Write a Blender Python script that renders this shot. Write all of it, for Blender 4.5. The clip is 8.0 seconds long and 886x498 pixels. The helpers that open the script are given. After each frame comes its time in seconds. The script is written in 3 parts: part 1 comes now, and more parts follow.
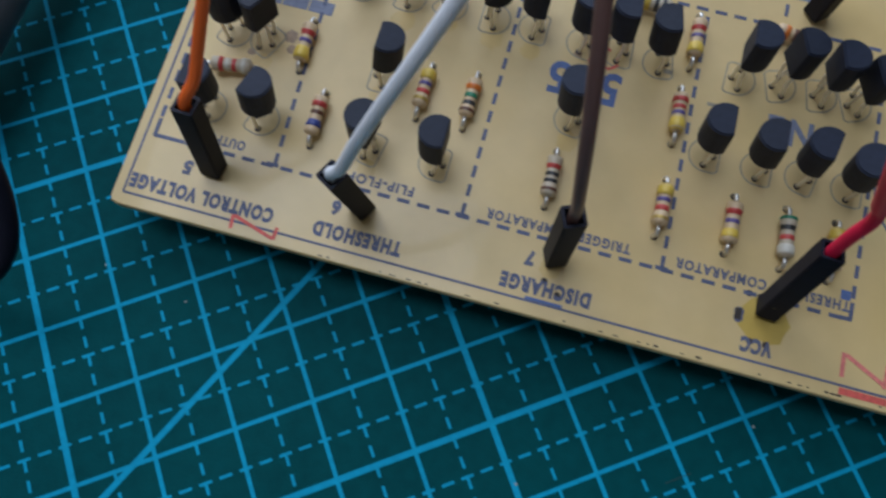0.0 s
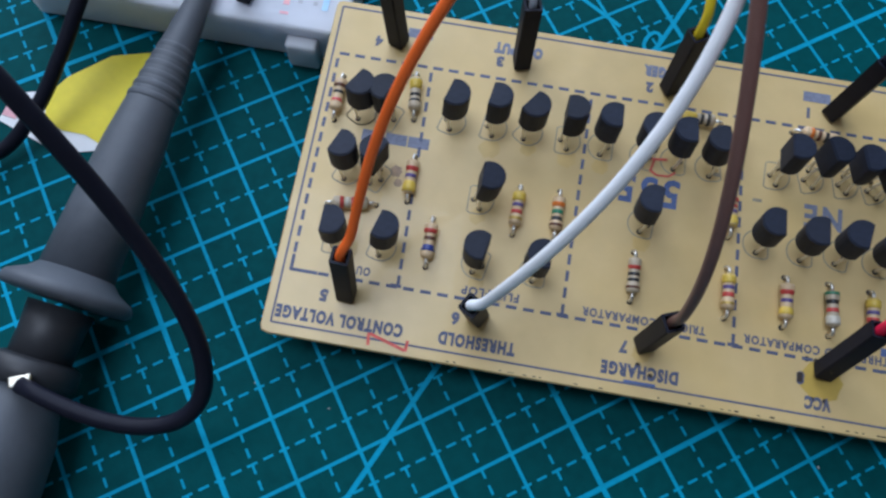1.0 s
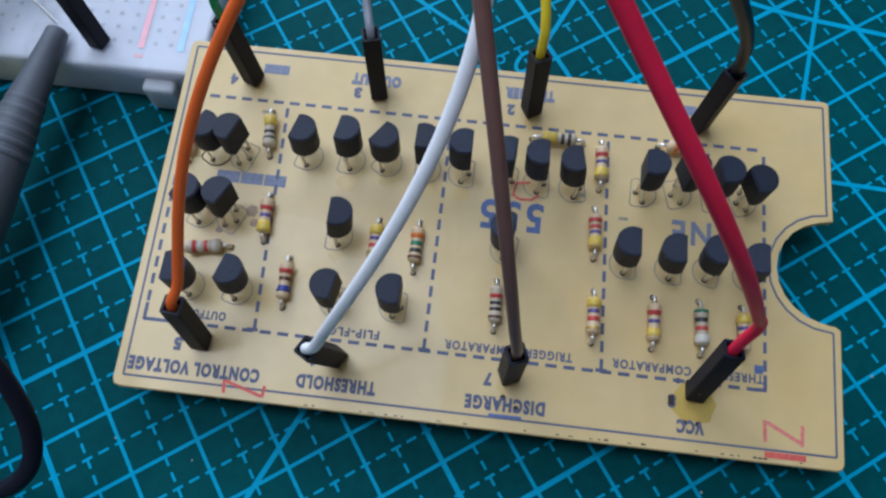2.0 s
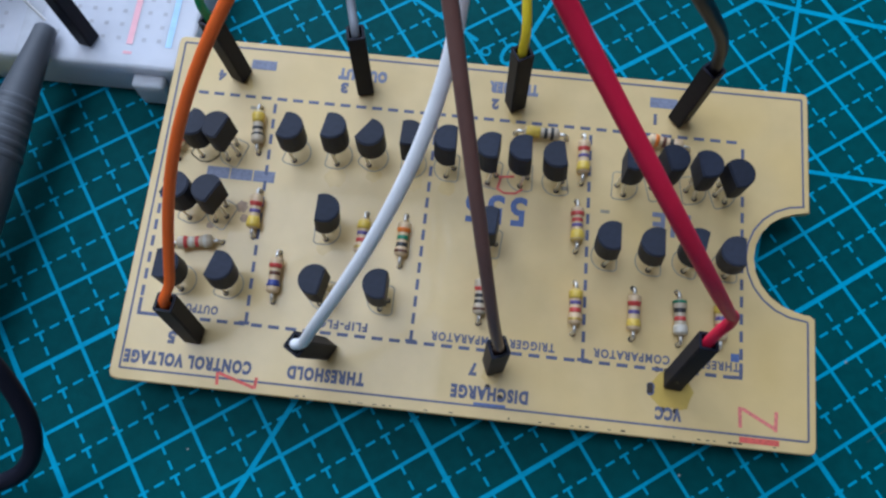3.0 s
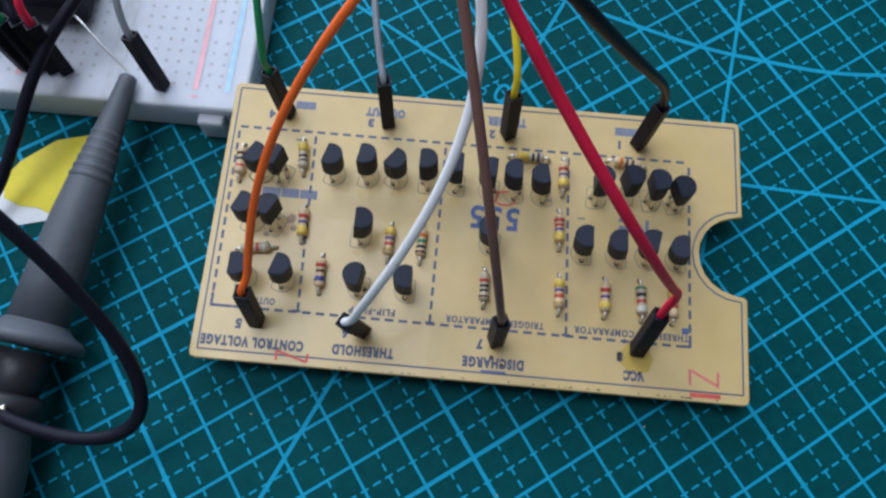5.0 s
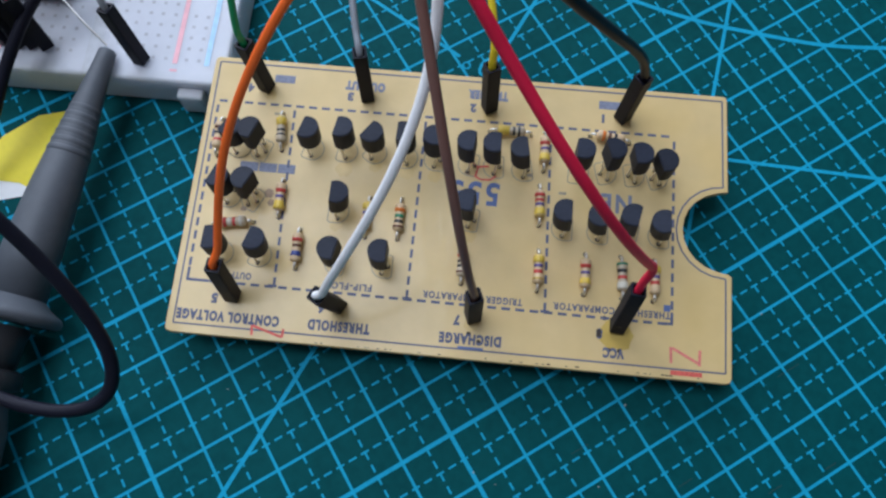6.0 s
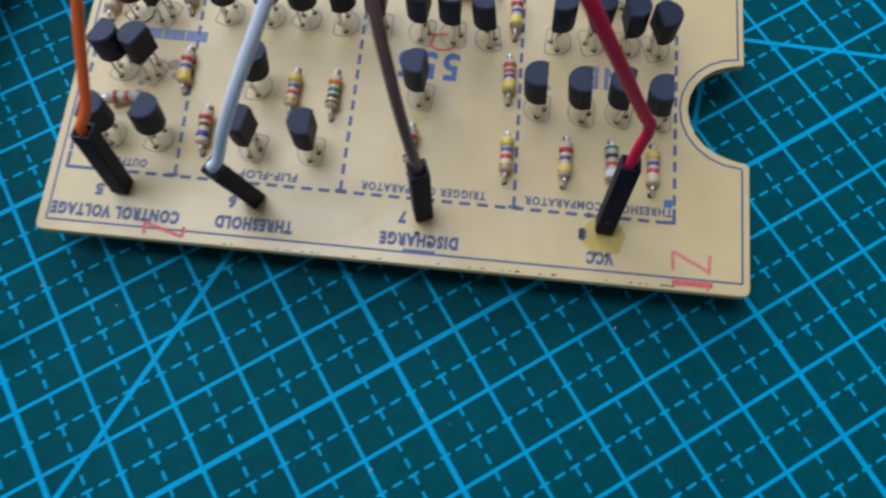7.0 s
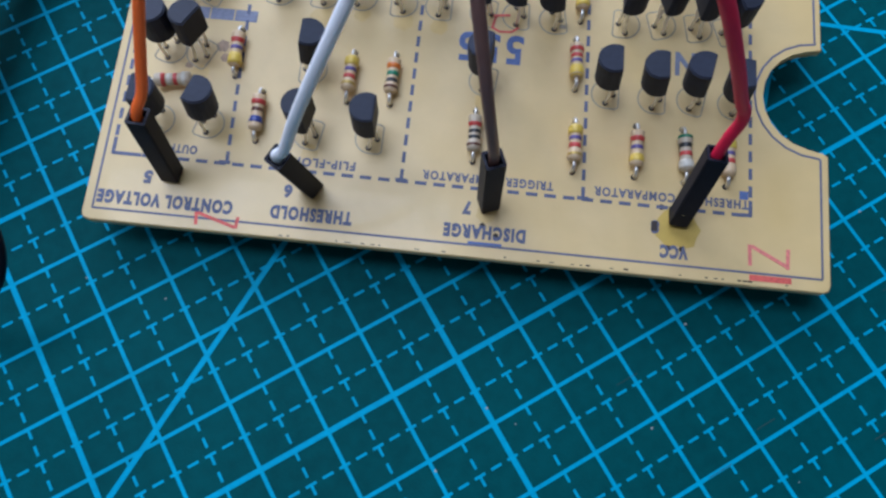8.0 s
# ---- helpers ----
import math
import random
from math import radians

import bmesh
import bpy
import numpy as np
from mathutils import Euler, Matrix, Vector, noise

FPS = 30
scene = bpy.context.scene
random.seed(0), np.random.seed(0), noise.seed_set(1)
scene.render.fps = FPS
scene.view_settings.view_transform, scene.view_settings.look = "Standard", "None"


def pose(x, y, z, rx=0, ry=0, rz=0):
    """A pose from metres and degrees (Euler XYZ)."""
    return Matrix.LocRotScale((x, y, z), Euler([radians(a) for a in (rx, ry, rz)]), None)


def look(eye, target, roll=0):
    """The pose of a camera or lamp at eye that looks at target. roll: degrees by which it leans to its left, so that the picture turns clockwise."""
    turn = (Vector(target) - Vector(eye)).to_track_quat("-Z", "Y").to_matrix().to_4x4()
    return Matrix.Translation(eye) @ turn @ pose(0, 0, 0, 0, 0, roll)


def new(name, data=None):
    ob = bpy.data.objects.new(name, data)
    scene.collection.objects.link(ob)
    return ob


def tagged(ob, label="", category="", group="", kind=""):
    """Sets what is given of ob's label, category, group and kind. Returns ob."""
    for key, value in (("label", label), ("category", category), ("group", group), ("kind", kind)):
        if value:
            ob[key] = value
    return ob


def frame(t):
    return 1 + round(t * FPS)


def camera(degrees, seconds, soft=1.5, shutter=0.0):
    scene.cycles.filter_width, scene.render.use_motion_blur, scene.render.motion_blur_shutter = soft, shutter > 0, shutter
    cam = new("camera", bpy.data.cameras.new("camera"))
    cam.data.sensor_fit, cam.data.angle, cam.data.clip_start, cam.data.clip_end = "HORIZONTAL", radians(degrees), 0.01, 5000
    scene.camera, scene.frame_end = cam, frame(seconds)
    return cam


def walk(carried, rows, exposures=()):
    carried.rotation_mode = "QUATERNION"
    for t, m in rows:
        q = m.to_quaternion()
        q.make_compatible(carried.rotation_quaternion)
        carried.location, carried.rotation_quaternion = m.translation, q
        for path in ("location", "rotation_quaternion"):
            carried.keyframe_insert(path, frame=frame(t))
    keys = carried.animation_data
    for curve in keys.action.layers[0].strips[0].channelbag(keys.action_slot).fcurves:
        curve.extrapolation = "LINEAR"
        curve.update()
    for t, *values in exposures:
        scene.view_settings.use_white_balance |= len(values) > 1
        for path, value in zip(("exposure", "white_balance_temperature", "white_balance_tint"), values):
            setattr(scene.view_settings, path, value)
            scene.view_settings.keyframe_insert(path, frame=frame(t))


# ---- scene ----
cam = camera(62.5, 8.0, soft=2.4, shutter=0.2)
PATH = [
    (0, -0.00577, -0.00644, 0.09294, 12.721, -73.696, 2.827),
    (0.1, -0.01076, -0.00877, 0.09268, 10.378, -72.253, 5.203),
    (0.2, -0.01737, -0.01472, 0.09120, 6.992, -70.673, 8.267),
    (0.3, -0.02160, -0.01797, 0.08980, 7.189, -70.980, 8.042),
    (0.4, -0.02401, -0.01419, 0.09192, 6.176, -73.249, 8.759),
    (0.5, -0.02328, -0.01231, 0.09773, 7.885, -72.196, 6.305),
    (0.6, -0.02548, -0.00906, 0.10510, 6.196, -71.785, 6.756),
    (0.8, -0.02885, -0.00829, 0.10918, 4.482, -71.020, 6.378),
    (0.9, -0.02898, -0.00725, 0.11133, 4.206, -70.967, 6.046),
    (1, -0.02652, -0.00210, 0.11214, 4.609, -73.059, 5.325),
    (1.1, -0.02545, -0.00357, 0.11247, 3.514, -72.440, 6.180),
    (1.3, -0.01759, 0.00023, 0.10944, 6.261, -74.482, 2.825),
    (1.4, -0.01344, -0.00036, 0.10758, 6.091, -72.788, 2.440),
    (1.5, -0.00890, 0.00326, 0.10846, 8.257, -73.135, -0.390),
    (1.6, -0.00705, 0.00469, 0.10953, 7.518, -72.578, -0.242),
    (1.7, -0.00630, 0.00386, 0.10954, 5.920, -71.495, 0.989),
    (2.8, -0.00537, 0.00547, 0.11348, 5.241, -72.617, 1.117),
    (3, -0.00437, 0.00632, 0.11376, 4.790, -73.700, 1.338),
    (3.1, -0.00376, 0.00313, 0.12401, 6.000, -72.225, -0.070),
    (3.2, -0.00518, 0.00404, 0.13321, 4.825, -73.087, 1.075),
    (3.3, -0.00599, 0.00117, 0.13817, 5.648, -72.745, 0.112),
    (3.5, -0.00595, 0.00010, 0.14238, 6.240, -73.090, -0.402),
    (4, -0.00248, -0.00246, 0.14081, 6.082, -72.685, -0.106),
    (4.2, -0.00190, -0.00282, 0.14013, 5.631, -72.774, 0.266),
    (5.3, -0.00996, -0.00641, 0.13959, -0.192, -71.700, 5.077),
    (5.5, -0.00762, -0.00216, 0.14316, 2.494, -73.462, 2.439),
    (6, -0.00083, -0.00695, 0.13717, 5.217, -72.881, 0.181),
    (6.1, -0.00089, -0.00700, 0.13396, 4.229, -73.022, 1.173),
    (6.2, -0.00049, -0.00830, 0.12452, 3.701, -73.197, 1.876),
    (6.3, 0.00227, -0.01831, 0.11367, 5.662, -70.497, 0.257),
    (6.4, 0.00143, -0.01595, 0.11029, 4.419, -73.300, 1.248),
    (6.5, 0.00216, -0.01580, 0.10907, 3.967, -73.345, 1.742),
    (6.6, 0.00295, -0.01703, 0.10936, 4.847, -72.665, 0.821),
    (6.8, 0.00354, -0.01859, 0.10914, 4.602, -72.843, 1.104),
    (7, 0.00869, -0.01636, 0.10532, 5.690, -71.919, 0.099),
    (7.1, 0.01272, -0.01116, 0.10253, 9.655, -72.967, -3.709),
    (7.2, 0.01295, -0.01025, 0.09925, 8.927, -72.583, -2.978),
    (7.3, 0.01217, -0.01230, 0.09710, 7.660, -71.516, -1.673),
    (7.4, 0.01120, -0.01191, 0.09756, 7.777, -72.158, -1.822),
    (7.5, 0.00942, -0.01227, 0.09940, 6.421, -72.552, -0.508),
    (7.6, 0.00861, -0.01421, 0.09933, 6.824, -71.825, -0.865),
    (7.8, 0.00302, -0.01538, 0.09960, 4.669, -72.347, 1.362),
    (8, -0.00137, -0.01453, 0.10147, 4.152, -73.371, 1.799),
]


def eye_pose(x, y, z, yaw, pitch, roll):
    """A camera pose from its place, heading, tilt and roll."""
    return pose(x, y, z, 0, 0, yaw) @ pose(0, 0, 0, 90 + pitch, 0, 0) @ pose(0, 0, 0, 0, 0, roll)


walk(cam, [(row[0], eye_pose(*row[1:])) for row in PATH], exposures=[(0.0, 0.37, 6120, 12), (0.5, 0.55, 6120, 12), (1.0, 0.70, 6020, 12), (1.5, 0.77, 5920, 12), (3.0, 0.77, 5870, 12), (3.5, 0.81, 6220, 12), (5.5, 0.80, 6320, 12), (6.2, 0.87, 6320, 13), (6.5, 0.92, 5870, 15), (8.0, 0.92, 5720, 16)])

# ---- light ----
world = bpy.data.worlds.new("sky")
scene.world = world
world.use_nodes = True
wt = world.node_tree
sky = wt.nodes.new("ShaderNodeTexSky")
sky.sky_type, sky.sun_disc = "NISHITA", False
sky.sun_elevation, sky.sun_rotation = radians(35), radians(-50)
wt.nodes["Background"].inputs["Strength"].default_value = 0.12
wt.links.new(sky.outputs[0], wt.nodes["Background"].inputs[0])

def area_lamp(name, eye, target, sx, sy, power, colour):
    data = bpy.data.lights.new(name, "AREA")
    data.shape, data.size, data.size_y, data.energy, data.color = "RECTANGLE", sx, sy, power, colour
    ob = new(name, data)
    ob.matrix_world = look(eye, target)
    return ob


# Lamp for an unseen window, set close so light falls off to the front.
area_lamp("unseen_window_light", (-0.33, 0.48, 0.42), (-0.33, 0.0, 0.34), 0.8, 0.7, 3.0, (0.77, 0.87, 1.0))
# Fill lamp added overhead; no roof window is known here.
area_lamp("ceiling_fill", (-0.5, 0.2, 1.74), (-0.5, 0.2, 0.0), 0.9, 0.5, 8.0, (0.80, 0.88, 1.0))

# ---- materials ----
U = 0.001


def material(name, colour, rough=0.5, metal=0.0, vary=0.12, scale=300.0, bump=0.0, bump_scale=1500.0, spots=0.0, spot_colour=(0, 0, 0), spot_scale=120.0, coat=0.0, spec=0.5, trans=0.0, island=0.0):
    m = bpy.data.materials.new(name)
    m.use_nodes = True
    nt = m.node_tree
    b = nt.nodes["Principled BSDF"]
    tc = nt.nodes.new("ShaderNodeTexCoord")
    coarse = nt.nodes.new("ShaderNodeTexNoise")
    coarse.inputs["Scale"].default_value, coarse.inputs["Detail"].default_value = scale * 0.12, 5
    fine = nt.nodes.new("ShaderNodeTexNoise")
    fine.inputs["Scale"].default_value, fine.inputs["Detail"].default_value = scale * 2, 3
    for n in (coarse, fine):
        nt.links.new(tc.outputs["Object"], n.inputs["Vector"])
    add = nt.nodes.new("ShaderNodeMath")
    add.operation = "ADD"
    nt.links.new(coarse.outputs["Fac"], add.inputs[0])
    nt.links.new(fine.outputs["Fac"], add.inputs[1])
    ramp = nt.nodes.new("ShaderNodeMapRange")
    ramp.inputs["From Min"].default_value, ramp.inputs["From Max"].default_value = 0.7, 1.3
    ramp.inputs["To Min"].default_value, ramp.inputs["To Max"].default_value = 1 - vary, 1 + vary
    nt.links.new(add.outputs[0], ramp.inputs["Value"])
    mul = nt.nodes.new("ShaderNodeVectorMath")
    mul.operation = "SCALE"
    mul.inputs[0].default_value = colour
    nt.links.new(ramp.outputs[0], mul.inputs["Scale"])
    out = mul.outputs[0]
    if island:
        info = nt.nodes.new("ShaderNodeObjectInfo")
        r2 = nt.nodes.new("ShaderNodeMapRange")
        r2.inputs["To Min"].default_value, r2.inputs["To Max"].default_value = 1 - island, 1 + island
        nt.links.new(info.outputs["Random"], r2.inputs["Value"])
        mul2 = nt.nodes.new("ShaderNodeVectorMath")
        mul2.operation = "SCALE"
        nt.links.new(out, mul2.inputs[0])
        nt.links.new(r2.outputs[0], mul2.inputs["Scale"])
        out = mul2.outputs[0]
    if spots:
        sn = nt.nodes.new("ShaderNodeTexNoise")
        sn.inputs["Scale"].default_value, sn.inputs["Detail"].default_value = spot_scale, 2
        nt.links.new(tc.outputs["Object"], sn.inputs["Vector"])
        sr = nt.nodes.new("ShaderNodeMapRange")
        sr.inputs["From Min"].default_value, sr.inputs["From Max"].default_value = 0.45, 0.75
        sr.inputs["To Max"].default_value = spots
        nt.links.new(sn.outputs["Fac"], sr.inputs["Value"])
        mix = nt.nodes.new("ShaderNodeMix")
        mix.data_type = "RGBA"
        mix.inputs[7].default_value = (*spot_colour, 1)
        nt.links.new(sr.outputs[0], mix.inputs[0])
        nt.links.new(out, mix.inputs[6])
        out = mix.outputs[2]
    nt.links.new(out, b.inputs["Base Color"])
    b.inputs["Roughness"].default_value, b.inputs["Metallic"].default_value = rough, metal
    b.inputs["Coat Weight"].default_value, b.inputs["Specular IOR Level"].default_value = coat, spec
    b.inputs["Transmission Weight"].default_value = trans
    if bump:
        bn = nt.nodes.new("ShaderNodeTexNoise")
        bn.inputs["Scale"].default_value, bn.inputs["Detail"].default_value = bump_scale, 4
        nt.links.new(tc.outputs["Object"], bn.inputs["Vector"])
        bp = nt.nodes.new("ShaderNodeBump")
        bp.inputs["Strength"].default_value, bp.inputs["Distance"].default_value = bump, 0.0002
        nt.links.new(bn.outputs["Fac"], bp.inputs["Height"])
        nt.links.new(bp.outputs[0], b.inputs["Normal"])
    return m


MAT_GREEN = material("mat_green", (0.0015, 0.065, 0.071), 0.62, spec=0.05, vary=0.16, scale=250, bump=0.25, bump_scale=2500, spots=0.25, spot_colour=(0.003, 0.078, 0.082), spot_scale=60)
MAT_LINE = material("mat_line_ink", (0.008, 0.33, 0.53), 0.65, spec=0.12, vary=0.12, scale=500)
TAN = material("laminate", (0.67, 0.497, 0.228), 0.42, vary=0.06, scale=120, bump=0.05, spots=0.55, spot_colour=(0.63, 0.435, 0.14), spot_scale=55, coat=0.1)
INK = material("legend_ink", (0.115, 0.125, 0.19), 0.6, vary=0.25, scale=900)
INK_BLUE = material("legend_ink_blue", (0.095, 0.11, 0.185), 0.6, vary=0.25, scale=900)
INK_BOLD = material("legend_ink_bold", (0.09, 0.14, 0.31), 0.6, vary=0.25, scale=900)
INK_PALE = material("legend_ink_pale", (0.20, 0.22, 0.30), 0.6, vary=0.25, scale=900)
INK_THIN = material("outline_ink", (0.33, 0.285, 0.20), 0.6, vary=0.3, scale=900)
RED_INK = material("red_marker", (0.72, 0.12, 0.09), 0.6, vary=0.25, scale=900)
# Lifted, bluish black: sky reflection and haze are put into the colour.
EPOXY = material("black_epoxy", (0.012, 0.017, 0.033), 0.55, spec=0.26, vary=0.2, scale=600, bump=0.12, bump_scale=4000, island=0.25)
TIN = material("tinned_lead", (0.82, 0.80, 0.76), 0.42, metal=1.0, vary=0.1, scale=800)
HOLE = material("solder_hole", (0.035, 0.025, 0.018), 0.6, vary=0.2, scale=900)
# Housing black carries the same blue lift in place of reflected sky and haze.
HOUSING = material("black_housing", (0.009, 0.010, 0.019), 0.55, spec=0.2, vary=0.2, scale=500, bump=0.08, bump_scale=3000)
GOLD = material("pin_metal", (0.75, 0.6, 0.3), 0.3, metal=1.0)
WIRE = {
    "orange": material("orange_pvc", (0.95, 0.155, 0.016), 0.5, vary=0.05),
    "white": material("white_pvc", (0.93, 0.95, 0.97), 0.4, vary=0.04),
    "brown": material("brown_pvc", (0.22, 0.11, 0.09), 0.45, vary=0.06),
    "red": material("red_pvc", (0.86, 0.018, 0.075), 0.5, spec=0.3, vary=0.05),
    "yellow": material("yellow_pvc", (0.85, 0.66, 0.02), 0.45, vary=0.05),
    "grey": material("grey_pvc", (0.27, 0.30, 0.34), 0.4, vary=0.05),
    "green": material("green_pvc", (0.012, 0.36, 0.13), 0.45, vary=0.05),
    # Black raised towards blue to stand in for haze and sky reflection.
    "black": material("black_pvc", (0.009, 0.010, 0.019), 0.5, spec=0.15, vary=0.1),
}
WHITE_ABS = material("white_abs", (0.62, 0.645, 0.71), 0.5, vary=0.03, bump=0.05)
plastic = WHITE_ABS.node_tree.nodes["Principled BSDF"]
plastic.inputs["Subsurface Weight"].default_value, plastic.inputs["Subsurface Scale"].default_value = 0.7, 0.006
plastic.inputs["Subsurface Radius"].default_value = (1.0, 1.0, 1.0)
BB_HOLE = material("contact_hole_shade", (0.47, 0.48, 0.52), 0.7)
BB_RED = material("rail_red", (0.84, 0.44, 0.48), 0.6)
BB_BLUE = material("rail_blue", (0.42, 0.66, 0.86), 0.6)
PROBE_GREY = material("probe_grey", (0.085, 0.097, 0.115), 0.55, vary=0.08, bump=0.08)
PROBE_DARK = material("probe_dark", (0.025, 0.027, 0.032), 0.5, vary=0.1, bump=0.08)
CHROME = material("clip_metal", (0.7, 0.66, 0.55), 0.22, metal=1.0)
YELLOW_PAPER = material("yellow_paper", (0.80, 0.66, 0.012), 0.5, vary=0.05)
WHITE_PAPER = material("white_paper", (0.82, 0.83, 0.84), 0.5, vary=0.03)
TABLE = material("table_wood", (0.20, 0.12, 0.07), 0.5, vary=0.2, scale=60)
PLASTER = material("plaster", (0.62, 0.62, 0.60), 0.8, vary=0.05, scale=20)
FLOOR = material("floor_tiles", (0.35, 0.33, 0.30), 0.5, vary=0.1, scale=10)
BAND = {
    "red": material("band_red", (0.55, 0.06, 0.05), 0.4),
    "brown": material("band_brown", (0.12, 0.045, 0.025), 0.4),
    "black": material("band_black", (0.03, 0.03, 0.03), 0.4),
    "violet": material("band_violet", (0.11, 0.08, 0.24), 0.4),
    "yellow": material("band_yellow", (0.74, 0.52, 0.08), 0.4),
    "gold": material("band_gold", (0.55, 0.38, 0.10), 0.35, metal=0.5),
    "blue": material("band_blue", (0.03, 0.05, 0.22), 0.4),
    "green": material("band_green", (0.02, 0.20, 0.10), 0.4),
    "orange": material("band_orange", (0.75, 0.20, 0.03), 0.4),
    "white": material("band_white", (0.62, 0.58, 0.48), 0.4),
    "grey": material("band_grey", (0.40, 0.42, 0.40), 0.4),
}
R_BODY = {
    "tan": material("resistor_tan", (0.66, 0.48, 0.28), 0.4, vary=0.06),
    "grey": material("resistor_grey", (0.52, 0.43, 0.30), 0.4, vary=0.06),
    "yellow": material("resistor_yellow", (0.62, 0.46, 0.14), 0.4, vary=0.06),
}

# ---- mesh helpers: all lengths below are millimetres ----


def part(name, bm, mat, parent=None, label="", smooth=False):
    me = bpy.data.meshes.new(name)
    bmesh.ops.scale(bm, vec=(U, U, U), verts=bm.verts)
    bmesh.ops.recalc_face_normals(bm, faces=bm.faces)
    bm.to_mesh(me)
    bm.free()
    if smooth:
        for p in me.polygons:
            p.use_smooth = True
    me.materials.append(mat)
    ob = new(name, me)
    ob.parent = parent
    if label:
        ob["label"] = label
    return ob


def again(ob, m, parent):
    """Another object on the mesh of ob, posed by m."""
    o = ob.copy()
    scene.collection.objects.link(o)
    o.parent = parent
    o.matrix_basis = m
    return o


def thing(name, m, label, category, group="", kind=""):
    ob = new(name)
    ob.empty_display_size = 0.005
    ob.matrix_world = m
    return tagged(ob, label, category, group, kind)


def mm(x, y, z, rx=0, ry=0, rz=0):
    return pose(x * U, y * U, z * U, rx, ry, rz)


def box(bm, x0, x1, y0, y1, z0, z1, m=None):
    g = bmesh.ops.create_cube(bm, size=1)["verts"]
    for v in g:
        v.co = Vector((x0 + (v.co.x + 0.5) * (x1 - x0), y0 + (v.co.y + 0.5) * (y1 - y0), z0 + (v.co.z + 0.5) * (z1 - z0)))
        if m:
            v.co = m @ v.co
    return g


def soft_box(x0, x1, y0, y1, z0, z1, r=0.3, seg=2):
    bm = bmesh.new()
    box(bm, x0, x1, y0, y1, z0, z1)
    bmesh.ops.bevel(bm, geom=bm.edges[:], offset=r, segments=seg, affect="EDGES", profile=0.5)
    return bm


def prism(bm, outline, z0, z1):
    """A straight solid on a closed outline."""
    low = [bm.verts.new((x, y, z0)) for x, y in outline]
    top = [bm.verts.new((x, y, z1)) for x, y in outline]
    n = len(outline)
    bm.faces.new(low[::-1])
    bm.faces.new(top)
    for i in range(n):
        bm.faces.new((low[i], low[(i + 1) % n], top[(i + 1) % n], top[i]))


def tube(bm, pts, radii, n=12, cap=True):
    """A round rod along points; radii: one number or one for each point."""
    pts = [Vector(p) for p in pts]
    if isinstance(radii, (int, float)):
        radii = [radii] * len(pts)
    t = (pts[1] - pts[0]).normalized()
    side = t.orthogonal().normalized()
    rings = []
    for i, p in enumerate(pts):
        a, b = pts[max(i - 1, 0)], pts[min(i + 1, len(pts) - 1)]
        t = (b - a).normalized() if (b - a).length > 1e-9 else t
        side = (side - t * side.dot(t)).normalized()
        other = t.cross(side)
        rings.append([bm.verts.new(p + radii[i] * (math.cos(2 * math.pi * k / n) * side + math.sin(2 * math.pi * k / n) * other)) for k in range(n)])
    for a, b in zip(rings, rings[1:]):
        for k in range(n):
            bm.faces.new((a[k], a[(k + 1) % n], b[(k + 1) % n], b[k]))
    if cap:
        bm.faces.new(rings[0][::-1])
        bm.faces.new(rings[-1])


def bezier(c, n=40):
    c = [Vector(p) for p in c]
    out = []
    for i in range(n + 1):
        s, q = i / n, list(c)
        while len(q) > 1:
            q = [a.lerp(b, s) for a, b in zip(q, q[1:])]
        out.append(q[0])
    return out


def spline(pts, n=10):
    """A smooth line through all the points."""
    p = [Vector(v) for v in pts]
    p = [2 * p[0] - p[1]] + p + [2 * p[-1] - p[-2]]
    out = []
    for i in range(1, len(p) - 2):
        for k in range(n):
            s = k / n
            out.append(0.5 * (2 * p[i] + (p[i + 1] - p[i - 1]) * s + (2 * p[i - 1] - 5 * p[i] + 4 * p[i + 1] - p[i + 2]) * s * s + (3 * p[i] - p[i - 1] - 3 * p[i + 1] + p[i + 2]) * s ** 3))
    out.append(p[-2])
    return out


def stroke(bm, x0, y0, x1, y1, width, z0=0.0, z1=0.04):
    """A flat inked line."""
    a, b = Vector((x0, y0)), Vector((x1, y1))
    d = (b - a).normalized()
    s = Vector((-d.y, d.x)) * width / 2
    prism(bm, [tuple(a - s), tuple(b - s), tuple(b + s), tuple(a + s)], z0, z1)


def words(name, text, size, x, y, turn, mat, parent, width=None, z=0.0, bold=0.0):
    """Printed letters, centred on x, y."""
    cu = bpy.data.curves.new(name, "FONT")
    cu.body, cu.size, cu.align_x, cu.align_y = text, size, "CENTER", "CENTER"
    cu.extrude, cu.resolution_u, cu.offset, cu.space_character = 0.02, 3, bold, 1.22
    tmp = bpy.data.objects.new(name, cu)
    scene.collection.objects.link(tmp)
    bpy.context.view_layer.update()
    me = bpy.data.meshes.new_from_object(tmp.evaluated_get(bpy.context.evaluated_depsgraph_get()))
    bpy.data.objects.remove(tmp)
    xs = [v.co.x for v in me.vertices]
    k = width / (max(xs) - min(xs)) if width else 1.0
    for v in me.vertices:
        v.co = Vector((v.co.x * k * U, v.co.y * U, v.co.z * U))
    me.materials.clear()
    me.materials.append(mat)
    ob = new(name, me)
    ob.parent = parent
    ob.matrix_basis = mm(x, y, z + 0.03, 0, 0, turn)
    return ob


# ---- room and table ----
def slab(name, x0, x1, y0, y1, z0, z1, mat, label, category):
    bm = bmesh.new()
    box(bm, x0 * 1000, x1 * 1000, y0 * 1000, y1 * 1000, z0 * 1000, z1 * 1000)
    return tagged(part(name, bm, mat), label, category, kind="structure")


